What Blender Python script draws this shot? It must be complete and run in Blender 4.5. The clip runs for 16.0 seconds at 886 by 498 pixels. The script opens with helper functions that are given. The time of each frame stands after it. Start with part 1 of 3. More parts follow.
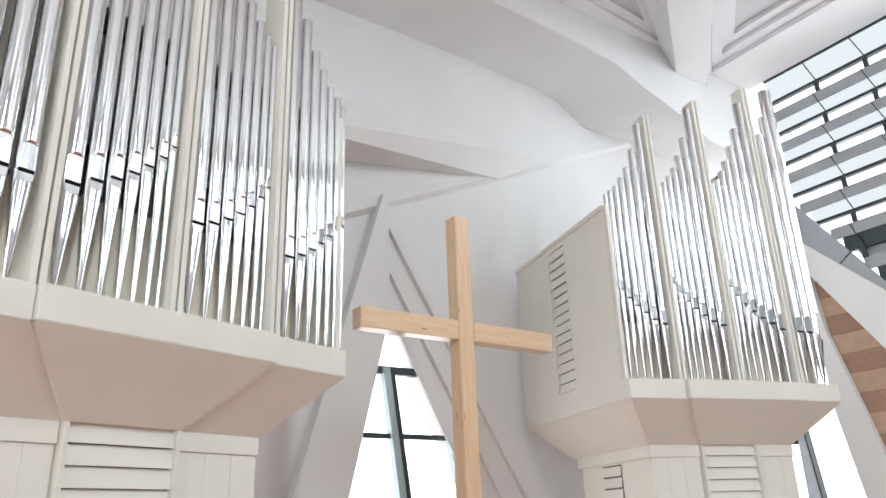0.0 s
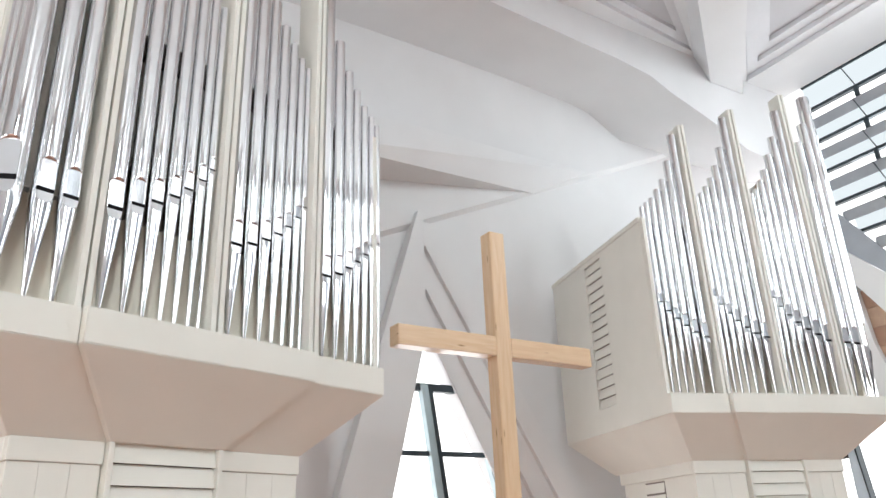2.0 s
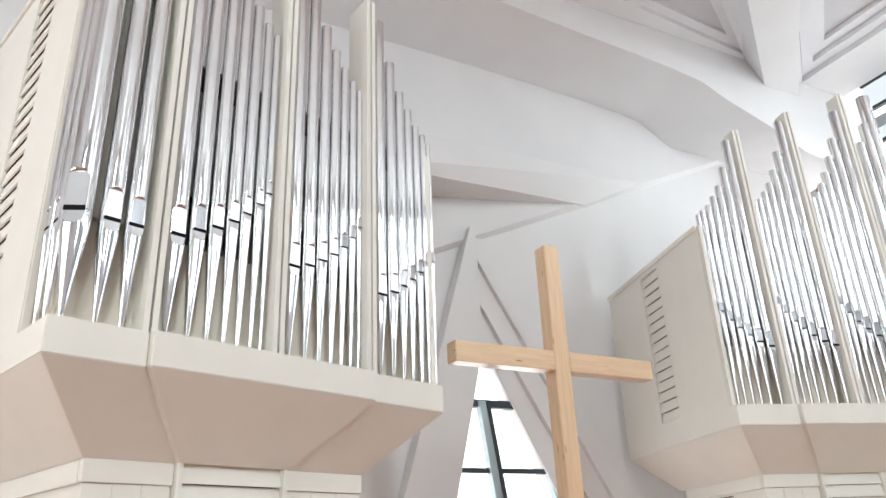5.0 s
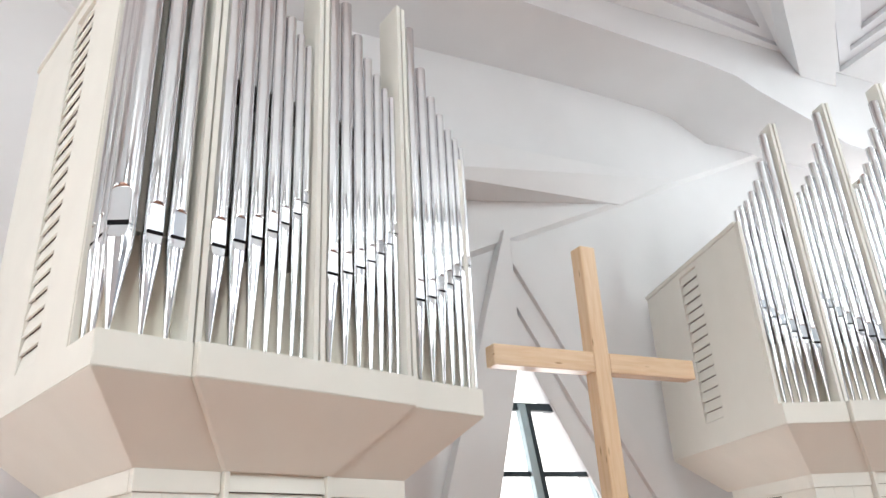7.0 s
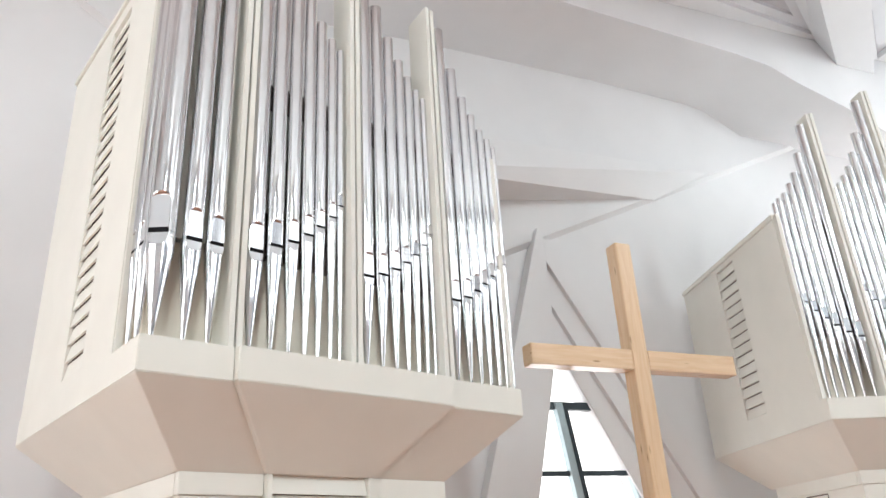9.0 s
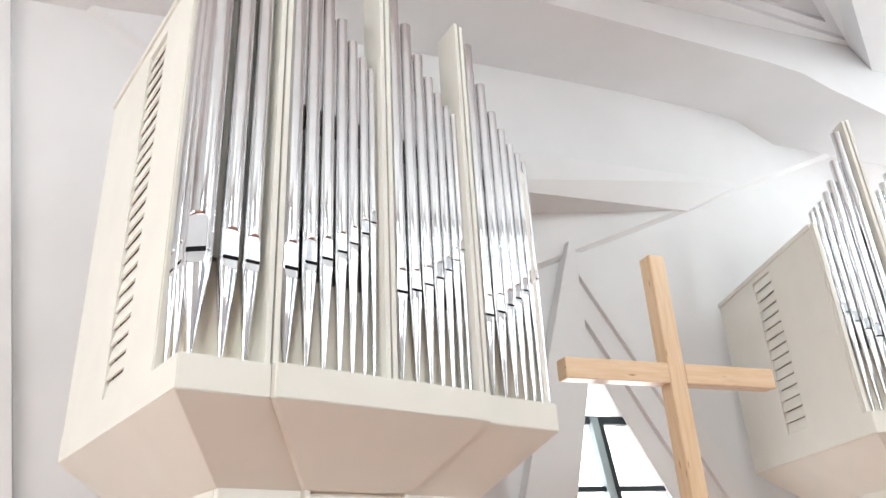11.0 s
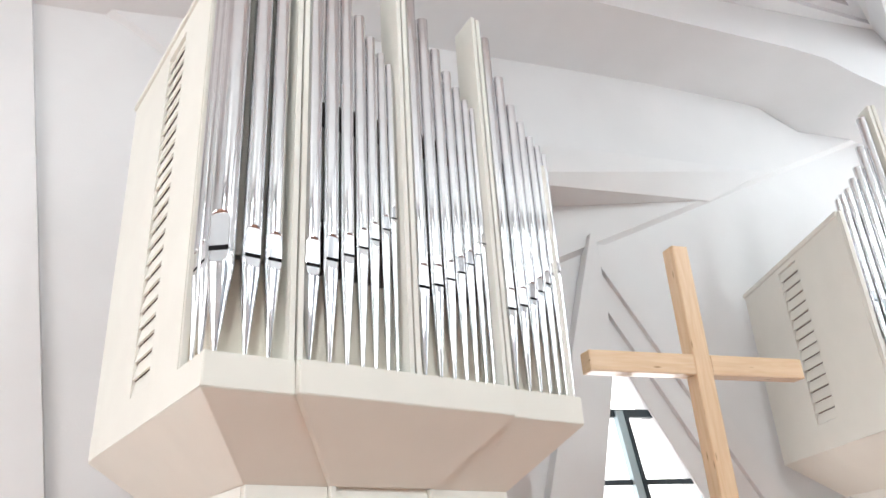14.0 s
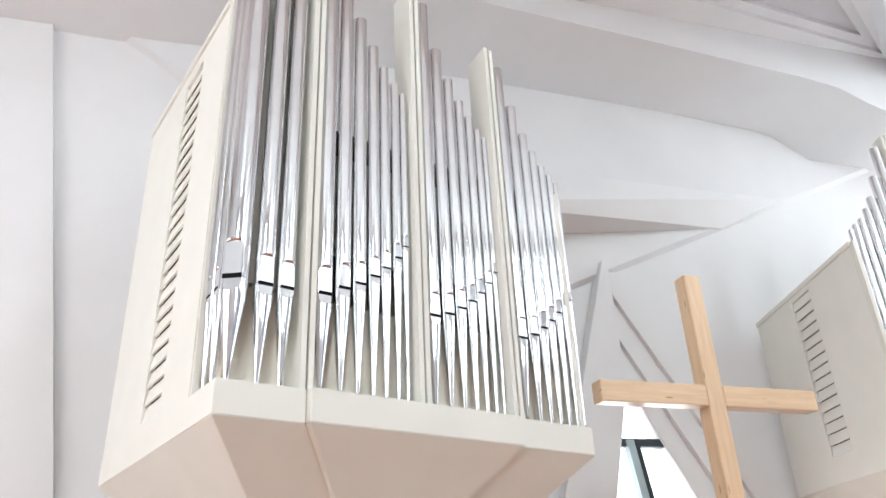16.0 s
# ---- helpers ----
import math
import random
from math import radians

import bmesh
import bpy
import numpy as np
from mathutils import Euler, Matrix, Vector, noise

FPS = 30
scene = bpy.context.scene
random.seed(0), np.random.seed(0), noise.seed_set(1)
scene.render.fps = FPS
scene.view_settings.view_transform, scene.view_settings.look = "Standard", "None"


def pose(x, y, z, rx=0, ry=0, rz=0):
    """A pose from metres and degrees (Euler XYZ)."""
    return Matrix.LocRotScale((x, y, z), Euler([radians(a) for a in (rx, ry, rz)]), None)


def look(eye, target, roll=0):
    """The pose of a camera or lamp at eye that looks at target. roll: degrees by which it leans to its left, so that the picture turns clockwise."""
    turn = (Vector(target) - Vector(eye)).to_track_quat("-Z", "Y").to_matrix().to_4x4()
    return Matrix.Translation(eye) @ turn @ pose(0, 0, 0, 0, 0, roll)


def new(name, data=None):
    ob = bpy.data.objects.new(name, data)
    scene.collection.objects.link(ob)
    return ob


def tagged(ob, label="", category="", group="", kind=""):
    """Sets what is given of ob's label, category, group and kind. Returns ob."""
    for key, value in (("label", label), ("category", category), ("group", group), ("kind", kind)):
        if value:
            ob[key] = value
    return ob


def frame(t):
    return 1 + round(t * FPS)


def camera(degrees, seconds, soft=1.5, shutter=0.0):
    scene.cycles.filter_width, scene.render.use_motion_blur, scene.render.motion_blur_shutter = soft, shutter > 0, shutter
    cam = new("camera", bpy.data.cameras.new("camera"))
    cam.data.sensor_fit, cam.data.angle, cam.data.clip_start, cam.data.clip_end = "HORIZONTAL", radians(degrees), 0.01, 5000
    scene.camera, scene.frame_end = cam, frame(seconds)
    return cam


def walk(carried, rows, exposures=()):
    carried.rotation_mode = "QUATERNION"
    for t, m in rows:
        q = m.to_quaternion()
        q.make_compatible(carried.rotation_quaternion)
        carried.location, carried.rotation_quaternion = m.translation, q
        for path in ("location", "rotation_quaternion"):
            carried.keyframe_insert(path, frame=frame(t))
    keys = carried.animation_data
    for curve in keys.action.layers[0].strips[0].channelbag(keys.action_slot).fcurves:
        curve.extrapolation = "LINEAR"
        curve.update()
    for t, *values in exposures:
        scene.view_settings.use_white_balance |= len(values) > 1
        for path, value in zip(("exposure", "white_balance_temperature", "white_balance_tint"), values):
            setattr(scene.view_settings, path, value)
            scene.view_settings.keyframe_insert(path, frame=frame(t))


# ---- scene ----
EXPO = [(0.0, -0.14, 6520, 10), (3.0, -0.1, 6560, 10), (7.0, -0.06, 6600, 10), (9.0, -0.02, 6600, 10), (11.5, 0.13, 6710, 10), (12.5, 0.19, 6760, 10), (13.5, 0.2, 6650, 10), (14.0, 0.1, 6560, 10), (14.5, 0.07, 6490, 10), (16.0, 0.09, 6420, 10)]
cam = camera(61.19, 16.0)
walk(cam, [
    (0.0, pose(-3.681, -5.173, 1.611, 110.27, 1.99, -33.64)),
    (0.5, pose(-3.682, -5.170, 1.617, 110.50, 1.91, -32.81)),
    (1.0, pose(-3.685, -5.165, 1.618, 110.86, 2.03, -32.26)),
    (1.5, pose(-3.683, -5.164, 1.617, 111.24, 2.21, -31.49)),
    (2.0, pose(-3.687, -5.167, 1.619, 111.56, 2.10, -30.77)),
    (2.5, pose(-3.695, -5.166, 1.616, 112.00, 2.11, -30.08)),
    (3.0, pose(-3.701, -5.167, 1.621, 112.46, 1.88, -29.33)),
    (5.5, pose(-3.717, -5.156, 1.620, 113.01, 2.57, -25.69)),
    (6.0, pose(-3.727, -5.155, 1.626, 113.11, 2.68, -24.92)),
    (6.5, pose(-3.735, -5.149, 1.627, 113.26, 2.63, -24.31)),
    (7.0, pose(-3.735, -5.149, 1.624, 113.37, 2.82, -23.53)),
    (7.5, pose(-3.744, -5.142, 1.621, 113.40, 2.99, -22.75)),
    (8.0, pose(-3.751, -5.143, 1.627, 113.27, 2.94, -22.12)),
    (8.5, pose(-3.754, -5.140, 1.624, 113.42, 2.93, -21.60)),
    (9.0, pose(-3.762, -5.133, 1.625, 113.55, 3.08, -20.88)),
    (11.5, pose(-3.785, -5.136, 1.631, 114.86, 2.82, -18.07)),
    (12.0, pose(-3.785, -5.139, 1.631, 114.79, 2.77, -17.69)),
    (12.5, pose(-3.785, -5.132, 1.633, 114.74, 2.70, -17.30)),
    (13.0, pose(-3.783, -5.126, 1.631, 114.72, 2.90, -16.99)),
    (13.5, pose(-3.788, -5.130, 1.623, 114.61, 3.00, -16.82)),
    (14.0, pose(-3.782, -5.121, 1.627, 114.53, 3.20, -16.58)),
    (14.5, pose(-3.780, -5.122, 1.637, 114.55, 2.81, -15.93)),
    (15.0, pose(-3.791, -5.133, 1.649, 115.24, 2.55, -15.96)),
    (15.5, pose(-3.792, -5.138, 1.651, 115.91, 2.56, -16.46)),
    (16.0, pose(-3.793, -5.151, 1.654, 116.31, 2.41, -16.02)),
], exposures=EXPO)

# ---- world, light ----
world = bpy.data.worlds.new("sky")
scene.world = world
world.use_nodes = True
wn = world.node_tree.nodes
sky = wn.new("ShaderNodeTexSky")
sky.sky_type = "NISHITA"
sky.sun_disc = False
sky.sun_elevation = radians(48)
sky.sun_rotation = radians(-150)
sky.air_density, sky.dust_density = 1.0, 3.0
wn["Background"].inputs[1].default_value = 0.12
world.node_tree.links.new(sky.outputs[0], wn["Background"].inputs[0])

sun_data = bpy.data.lights.new("sun", "SUN")
sun_data.energy, sun_data.angle, sun_data.color = 0.6, radians(12), (1.0, 0.96, 0.9)
sun = new("sun", sun_data)
sun.matrix_world = look((0, 0, 0), (-0.35, 0.55, -0.8))


def window_light(name, eye, target, w, h, power, color=(1, 1, 1)):
    data = bpy.data.lights.new(name, "AREA")
    data.shape, data.size, data.size_y, data.energy, data.color = "RECTANGLE", w, h, power, color
    ob = new(name, data)
    ob.matrix_world = look(eye, target)
    return ob


# fill lamps from behind the camera, in windows added for them
for i in (0, 4):
    window_light("rear_fill_light", (-6.2 + i * 2.6, -16.8, 9.1), (-6.2 + i * 2.6, 0, 7.6), 0.9, 5.9, 590, (0.885, 0.99, 1.0))
# side fill for the organ's outer face, placed at invented west windows
for i in range(3):
    window_light("west_fill_light", (-11.8, -10.0 + i * 4.0, 3.6), (0, -10.0 + i * 4.0, 3.9), 3.0, 5.0, 108, (0.98, 0.99, 0.985))
window_light("east_window_light", (6.88, -1.8, 5.9), (0, -1.4, 6.7), 4.2, 3.4, 165, (0.90, 0.97, 1.0))


# ---- materials ----
def material(name, base, rough=0.5, metal=0.0, vary=0.06, scale=6.0, bump=0.0, bump_scale=60.0, coat=0.0):
    m = bpy.data.materials.new(name)
    m.use_nodes = True
    nt = m.node_tree
    p = nt.nodes["Principled BSDF"]
    p.inputs["Roughness"].default_value = rough
    p.inputs["Metallic"].default_value = metal
    p.inputs["Coat Weight"].default_value = coat
    co = nt.nodes.new("ShaderNodeTexCoord")
    n1 = nt.nodes.new("ShaderNodeTexNoise")
    n1.inputs["Scale"].default_value = scale
    n1.inputs["Detail"].default_value = 6
    nt.links.new(co.outputs["Object"], n1.inputs["Vector"])
    ramp = nt.nodes.new("ShaderNodeValToRGB")
    ramp.color_ramp.elements[0].position, ramp.color_ramp.elements[1].position = 0.3, 0.7
    ramp.color_ramp.elements[0].color = (*[v * (1 - vary) for v in base], 1)
    ramp.color_ramp.elements[1].color = (*[min(1, v * (1 + vary)) for v in base], 1)
    nt.links.new(n1.outputs[0], ramp.inputs[0])
    nt.links.new(ramp.outputs[0], p.inputs["Base Color"])
    if bump:
        n2 = nt.nodes.new("ShaderNodeTexNoise")
        n2.inputs["Scale"].default_value = bump_scale
        n2.inputs["Detail"].default_value = 4
        nt.links.new(co.outputs["Object"], n2.inputs["Vector"])
        bn = nt.nodes.new("ShaderNodeBump")
        bn.inputs["Strength"].default_value = bump
        bn.inputs["Distance"].default_value = 0.01
        nt.links.new(n2.outputs[0], bn.inputs["Height"])
        nt.links.new(bn.outputs[0], p.inputs["Normal"])
    return m


def glow(name, color, strength):
    m = bpy.data.materials.new(name)
    m.use_nodes = True
    nt = m.node_tree
    nt.nodes.remove(nt.nodes["Principled BSDF"])
    e = nt.nodes.new("ShaderNodeEmission")
    e.inputs[0].default_value, e.inputs[1].default_value = (*color, 1), strength
    nt.links.new(e.outputs[0], nt.nodes["Material Output"].inputs[0])
    return m


def timber(name, light, dark, stretch=(1, 1, 1), coat=0.9):
    m = material(name, light, 0.42, vary=0.05, coat=coat)
    m.node_tree.nodes["Principled BSDF"].inputs["Coat Roughness"].default_value = 0.12
    nt = m.node_tree
    p = nt.nodes["Principled BSDF"]
    co = nt.nodes.new("ShaderNodeTexCoord")
    mp = nt.nodes.new("ShaderNodeMapping")
    mp.inputs["Scale"].default_value = stretch
    nt.links.new(co.outputs["Object"], mp.inputs["Vector"])
    grain = nt.nodes.new("ShaderNodeTexNoise")
    grain.inputs["Scale"].default_value = 9
    grain.inputs["Detail"].default_value = 8
    grain.inputs["Distortion"].default_value = 0.6
    nt.links.new(mp.outputs[0], grain.inputs["Vector"])
    knots = nt.nodes.new("ShaderNodeTexVoronoi")
    knots.inputs["Scale"].default_value = 5.0
    mp2 = nt.nodes.new("ShaderNodeMapping")
    mp2.inputs["Scale"].default_value = [0.35 + 0.65 * v for v in stretch]
    nt.links.new(co.outputs["Object"], mp2.inputs["Vector"])
    nt.links.new(mp2.outputs[0], knots.inputs["Vector"])
    kr = nt.nodes.new("ShaderNodeValToRGB")
    kr.color_ramp.elements[0].position, kr.color_ramp.elements[1].position = 0.03, 0.13
    kr.color_ramp.elements[0].color = (0.45, 0.32, 0.2, 1)
    kr.color_ramp.elements[1].color = (1, 1, 1, 1)
    nt.links.new(knots.outputs["Distance"], kr.inputs[0])
    ramp = nt.nodes.new("ShaderNodeValToRGB")
    ramp.color_ramp.elements[0].position, ramp.color_ramp.elements[1].position = 0.35, 0.65
    ramp.color_ramp.elements[0].color = (*dark, 1)
    ramp.color_ramp.elements[1].color = (*light, 1)
    nt.links.new(grain.outputs[0], ramp.inputs[0])
    mul = nt.nodes.new("ShaderNodeMixRGB")
    mul.blend_type = "MULTIPLY"
    mul.inputs[0].default_value = 1
    nt.links.new(ramp.outputs[0], mul.inputs[1])
    nt.links.new(kr.outputs[0], mul.inputs[2])
    nt.links.new(mul.outputs[0], p.inputs["Base Color"])
    return m


PLASTER = material("white_plaster", (0.765, 0.77, 0.785), 0.85, vary=0.025, scale=1.2, bump=0.08, bump_scale=45)
# darker copies of the white plaster, for the shade inside the coffers
COFFER = material("shaded_coffer_plaster", (0.595, 0.59, 0.615), 0.9, vary=0.03, scale=2.5, bump=0.1, bump_scale=70)
COFFER_EDGE = material("shaded_step_plaster", (0.73, 0.735, 0.76), 0.9, vary=0.03, scale=2.5)
CREAM = material("cream_paint", (0.80, 0.797, 0.742), 0.5, vary=0.02, scale=3, bump=0.05, bump_scale=120)
CREAM_IN = material("cream_backing", (0.79, 0.74, 0.65), 0.6, vary=0.04, scale=3)
# dark brown that stands in for the shade inside slots and openings
DARK = material("interior_shade", (0.21, 0.178, 0.16), 0.8)
TIN = material("polished_tin", (0.75, 0.75, 0.765), 0.05, metal=1.0, vary=0.03, scale=10)
tn = TIN.node_tree
tc, tm, tx, tb = (tn.nodes.new("ShaderNode" + k) for k in ("TexCoord", "Mapping", "TexNoise", "Bump"))
tm.inputs["Scale"].default_value = (45, 45, 0.25)
tx.inputs["Scale"].default_value, tx.inputs["Detail"].default_value = 1.0, 3
tb.inputs["Strength"].default_value, tb.inputs["Distance"].default_value = 0.011, 0.004
tn.links.new(tc.outputs["Object"], tm.inputs["Vector"])
tn.links.new(tm.outputs[0], tx.inputs["Vector"])
tn.links.new(tx.outputs[0], tb.inputs["Height"])
tn.links.new(tb.outputs[0], tn.nodes["Principled BSDF"].inputs["Normal"])
SLOT = material("mouth_dark", (0.012, 0.012, 0.014), 0.9)
SLOT.node_tree.nodes["Principled BSDF"].inputs["Specular IOR Level"].default_value = 0.1
PINE = timber("pine_timber_upright", (0.79, 0.585, 0.385), (0.72, 0.50, 0.30), (3.5, 3.5, 0.3))
PINE_ARM = timber("pine_timber_arm", (0.79, 0.585, 0.385), (0.72, 0.50, 0.30), (0.3, 3.5, 3.5))
FRAME = material("dark_window_frame", (0.035, 0.05, 0.06), 0.4, metal=0.3)
STEEL = material("pale_mullion_steel", (0.42, 0.52, 0.56), 0.35, metal=0.3)
PALE_STEEL = material("light_blue_mullion", (0.70, 0.79, 0.87), 0.35, metal=0.2)
SLATE = material("grey_metal_panel", (0.27, 0.29, 0.32), 0.55, metal=0.2)
METAL = material("blue_grey_metal_panel", (0.36, 0.385, 0.43), 0.5, metal=0.1, vary=0.05, scale=3)
PALE_GREY = material("pale_blue_grey_panelling", (0.42, 0.44, 0.48), 0.6, vary=0.08, scale=2)
FLOOR = timber("floor_wood", (0.50, 0.245, 0.155), (0.40, 0.185, 0.115), (0.6, 6, 6), 0.3)
BRICK_A = material("light_wood_strip", (0.50, 0.34, 0.25), 0.6, vary=0.08, scale=9)
BRICK_B = material("dark_wood_strip", (0.36, 0.215, 0.155), 0.6, vary=0.08, scale=9)
FIN = material("grey_louvre_fin", (0.36, 0.38, 0.41), 0.5, metal=0.2)
# panes that emit, the daylight behind them put into their colour
FROST = glow("glowing_daylight_pane", (0.86, 0.95, 1.0), 1.04)
HAZE = glow("hazy_daylight", (0.93, 0.98, 1.0), 2.1)
DAY = glow("daylight", (1.0, 1.0, 1.0), 3.0)


# ---- mesh helpers ----
def part(name, bm, mat, parent=None, label="", bevel=0.0, smooth=False, **tags):
    bmesh.ops.recalc_face_normals(bm, faces=bm.faces)
    if bevel:
        bmesh.ops.bevel(bm, geom=[e for e in bm.edges if e.calc_face_angle(0) > 0.3], offset=bevel, segments=2, affect="EDGES", clamp_overlap=True)
    me = bpy.data.meshes.new(name)
    bm.to_mesh(me)
    bm.free()
    if smooth:
        for f in me.polygons:
            f.use_smooth = True
        me.set_sharp_from_angle(angle=radians(35))
    me.materials.append(mat)
    ob = new(name, me)
    if parent:
        ob.parent = parent
    return tagged(ob, label=label, **tags)


def loft(bm, a, b):
    va = [bm.verts.new(p) for p in a]
    vb = [bm.verts.new(p) for p in b]
    n = len(a)
    bm.faces.new(va)
    bm.faces.new(vb[::-1])
    for i in range(n):
        bm.faces.new((va[i], vb[i], vb[(i + 1) % n], va[(i + 1) % n]))
    return bm


def slab(a, b):
    return loft(bmesh.new(), a, b)


def world_map(x, y, z):
    return Vector((x, y, z))


def box(x0, x1, y0, y1, z0, z1, P=world_map, bm=None):
    bm = bm or bmesh.new()
    return loft(bm, [P(x0, y0, z0), P(x1, y0, z0), P(x1, y1, z0), P(x0, y1, z0)], [P(x0, y0, z1), P(x1, y0, z1), P(x1, y1, z1), P(x0, y1, z1)])


def face_xz(points, y0, y1):
    """A board with an outline in x and z, between two depths."""
    return slab([(x, y0, z) for x, z in points], [(x, y1, z) for x, z in points])


def face_yz(points, x0, x1):
    return slab([(x0, y, z) for y, z in points], [(x1, y, z) for y, z in points])


# ---- shell of the church ----
WALL_Y, CEIL, EAST, NAVE = 2.45, 8.5, 7.0, 12.6
floor = part("floor", box(-12, 11, -17, 3.2, -0.2, 0.0), FLOOR, label="warm brown wooden floor", category="floor", kind="structure")

# back wall with the triangular window opening
wall = tagged(new("wall_north"), label="white plastered back wall with folded facets", category="wall", kind="structure")
part("wall_left_of_window", face_xz([(-12, 0), (-0.45, 0), (0.72, 4.2), (0.72, 9.6), (-12, 9.6)], WALL_Y, WALL_Y + 0.35), PLASTER, wall)
part("wall_right_of_window", face_xz([(2.9, 0), (5.6, 0), (5.6, 9.6), (0.72, 9.6), (0.72, 4.2)], WALL_Y, WALL_Y + 0.35), PLASTER, wall)
part("wall_corner", face_xz([(5.6, 4.0), (11, 4.0), (11, 9.6), (5.6, 9.6)], WALL_Y + 0.002, WALL_Y + 0.35), PLASTER, wall)
low = [(-0.2, 5.01), (7.3, 8.39)]
part("upper_facet", slab([(x, WALL_Y - 0.09, z + 0.06) for x, z in low] + [(7.3, WALL_Y - 0.09, 9.0), (-0.2, WALL_Y - 0.09, 9.0)],
                         [(x, WALL_Y, z) for x, z in low] + [(7.3, WALL_Y, 9.0), (-0.2, WALL_Y, 9.0)]), PLASTER, wall)
low = [(-9.0, 8.6), (-5.3, 7.98), (-5.0, 7.8), (-4.2, 7.2), (-0.9, 5.3), (-0.2, 5.01)]
part("upper_facet", slab([(x, WALL_Y - 0.09, z + 0.06) for x, z in low] + [(-0.2, WALL_Y - 0.09, 9.2), (-9.0, WALL_Y - 0.09, 9.2)],
                         [(x, WALL_Y, z) for x, z in low] + [(-0.2, WALL_Y, 9.2), (-9.0, WALL_Y, 9.2)]), PLASTER, wall)

# band beam, wedge shaped, dying into the wall
band = slab([(-1.9, 1.43, 5.63), (2.5, WALL_Y - 0.08, 6.23), (2.5, WALL_Y - 0.06, 6.23), (-1.9, WALL_Y - 0.06, 5.63)],
            [(-1.9, 1.43, 6.16), (3.6, WALL_Y - 0.08, 6.82), (3.6, WALL_Y - 0.06, 6.82), (-1.9, WALL_Y - 0.06, 6.16)])
part("trim", band, PLASTER, label="white plastered band projecting from the wall", category="beam", kind="structure")

# big cross beam under the ceiling with a falling haunch
soffit = [(-9.5, 8.02), (-5.0, 7.95), (-1.4, 8.12), (0.5, 8.11), (1.9, 8.08), (3.4, 7.99), (3.74, 7.93), (4.02, 7.76), (4.28, 7.6), (5.5, 7.62), (7.6, 7.6)]
lip = [(-9.5, 8.3), (-5.0, 8.25), (-1.4, 8.2), (0.6, 8.08), (1.83, 7.99), (3.2, 7.9), (3.78, 7.82), (4.2, 7.64), (5.03, 7.38), (5.7, 7.1), (7.6, 6.9)]
beam = slab([(-9.5, 1.05, 8.3), (-9.5, 1.05, 9.3), (-9.5, WALL_Y + 0.05, 9.3), (-9.5, WALL_Y + 0.05, 8.02)],
            [(7.6, 1.05, 6.9), (7.6, 1.05, 9.3), (7.6, WALL_Y + 0.05, 9.3), (7.6, WALL_Y + 0.05, 7.6)])
for f in [f for f in beam.faces if abs(f.normal.x) < 0.9]:
    beam.faces.remove(f)
rows = []
for k in range(9):
    f = k / 8
    rows.append([beam.verts.new((p[0] + (q[0] - p[0]) * f, 1.05 + (WALL_Y - 1.0) * f, p[1] + (q[1] - p[1]) * f)) for p, q in zip(lip, soffit)])
over = [[beam.verts.new((x, y, 9.3)) for x, z in edge] for y, edge in ((1.05, lip), (WALL_Y + 0.05, soffit))]
for a, b in zip([over[0]] + rows, rows + [over[1]]):
    for i in range(len(lip) - 1):
        beam.faces.new((a[i], a[i + 1], b[i + 1], b[i]))
bmesh.ops.remove_doubles(beam, verts=beam.verts, dist=0.0005)
part("ceiling_beam", beam, PLASTER, smooth=True, label="deep white plastered ceiling beam with falling haunch", category="beam", kind="structure")

# ceiling: slab, flat ribs and stepped coffers
ceiling = bmesh.new()
box(-12, 11, -4.0, 3.2, 9.3, 9.6, bm=ceiling)
box(-12, 11, -17, -3.7, NAVE, NAVE + 0.3, bm=ceiling)
box(-12, 11, -4.0, -3.7, 9.61, NAVE - 0.01, bm=ceiling)


def flat_rib(points, z0=CEIL, z1=9.25):
    loft(ceiling, [(x, y, z0) for x, y in points], [(x, y, z1) for x, y in points])


def inset(points, d):
    out, n = [], len(points)
    area = sum(points[i - 1][0] * points[i][1] - points[i][0] * points[i - 1][1] for i in range(n))
    d = -d if area > 0 else d
    for i in range(n):
        p, q, r = (Vector(points[(i + k) % n]) for k in (-1, 0, 1))
        e0, e1 = (q - p).normalized(), (r - q).normalized()
        n0, n1 = Vector((e0.y, -e0.x)), Vector((e1.y, -e1.x))
        out.append(q + (n0 + n1) * (d / (1 + n0.dot(n1))))
    return out


def coffer(points, steps=3, run=0.19, rise=0.065, z=CEIL):
    """Stepped recess in the ceiling, its shade put into greyer plaster colours."""
    loops = []
    for k in range(steps):
        o = inset(points, 0.005 + run * k)
        loops += [[(p.x, p.y, z) for p in o], [(p.x, p.y, z + rise) for p in o]]
        z += rise
    rows = [[ceiling.verts.new(p) for p in l] for l in loops]
    n = len(points)
    for a, b in zip(rows, rows[1:]):
        for i in range(n):
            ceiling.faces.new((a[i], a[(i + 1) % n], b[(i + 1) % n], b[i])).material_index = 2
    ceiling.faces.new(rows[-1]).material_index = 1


flat_rib([(-11, -0.37), (4.76, 0.965), (5.0, 1.045), (-11, 1.045)])
flat_rib([(4.76, 0.965), (5.0, 1.045), (5.5, 1.045), (-0.3, -3.55), (-3.0, -3.55)])
loft(ceiling, [(5.12, 1.044, 8.13), (5.86, 1.044, 8.13), (0.42, -3.55, 8.13), (-1.14, -3.55, 8.13)],
     [(4.82, 1.044, CEIL - 0.002), (5.86, 1.044, CEIL - 0.002), (0.42, -3.55, CEIL - 0.002), (-2.7, -3.55, CEIL - 0.002)])
flat_rib([(5.8, 1.043), (6.018, 1.043), (6.018, 1.02), (0.088, -3.55), (-0.3, -3.55)], 8.42)
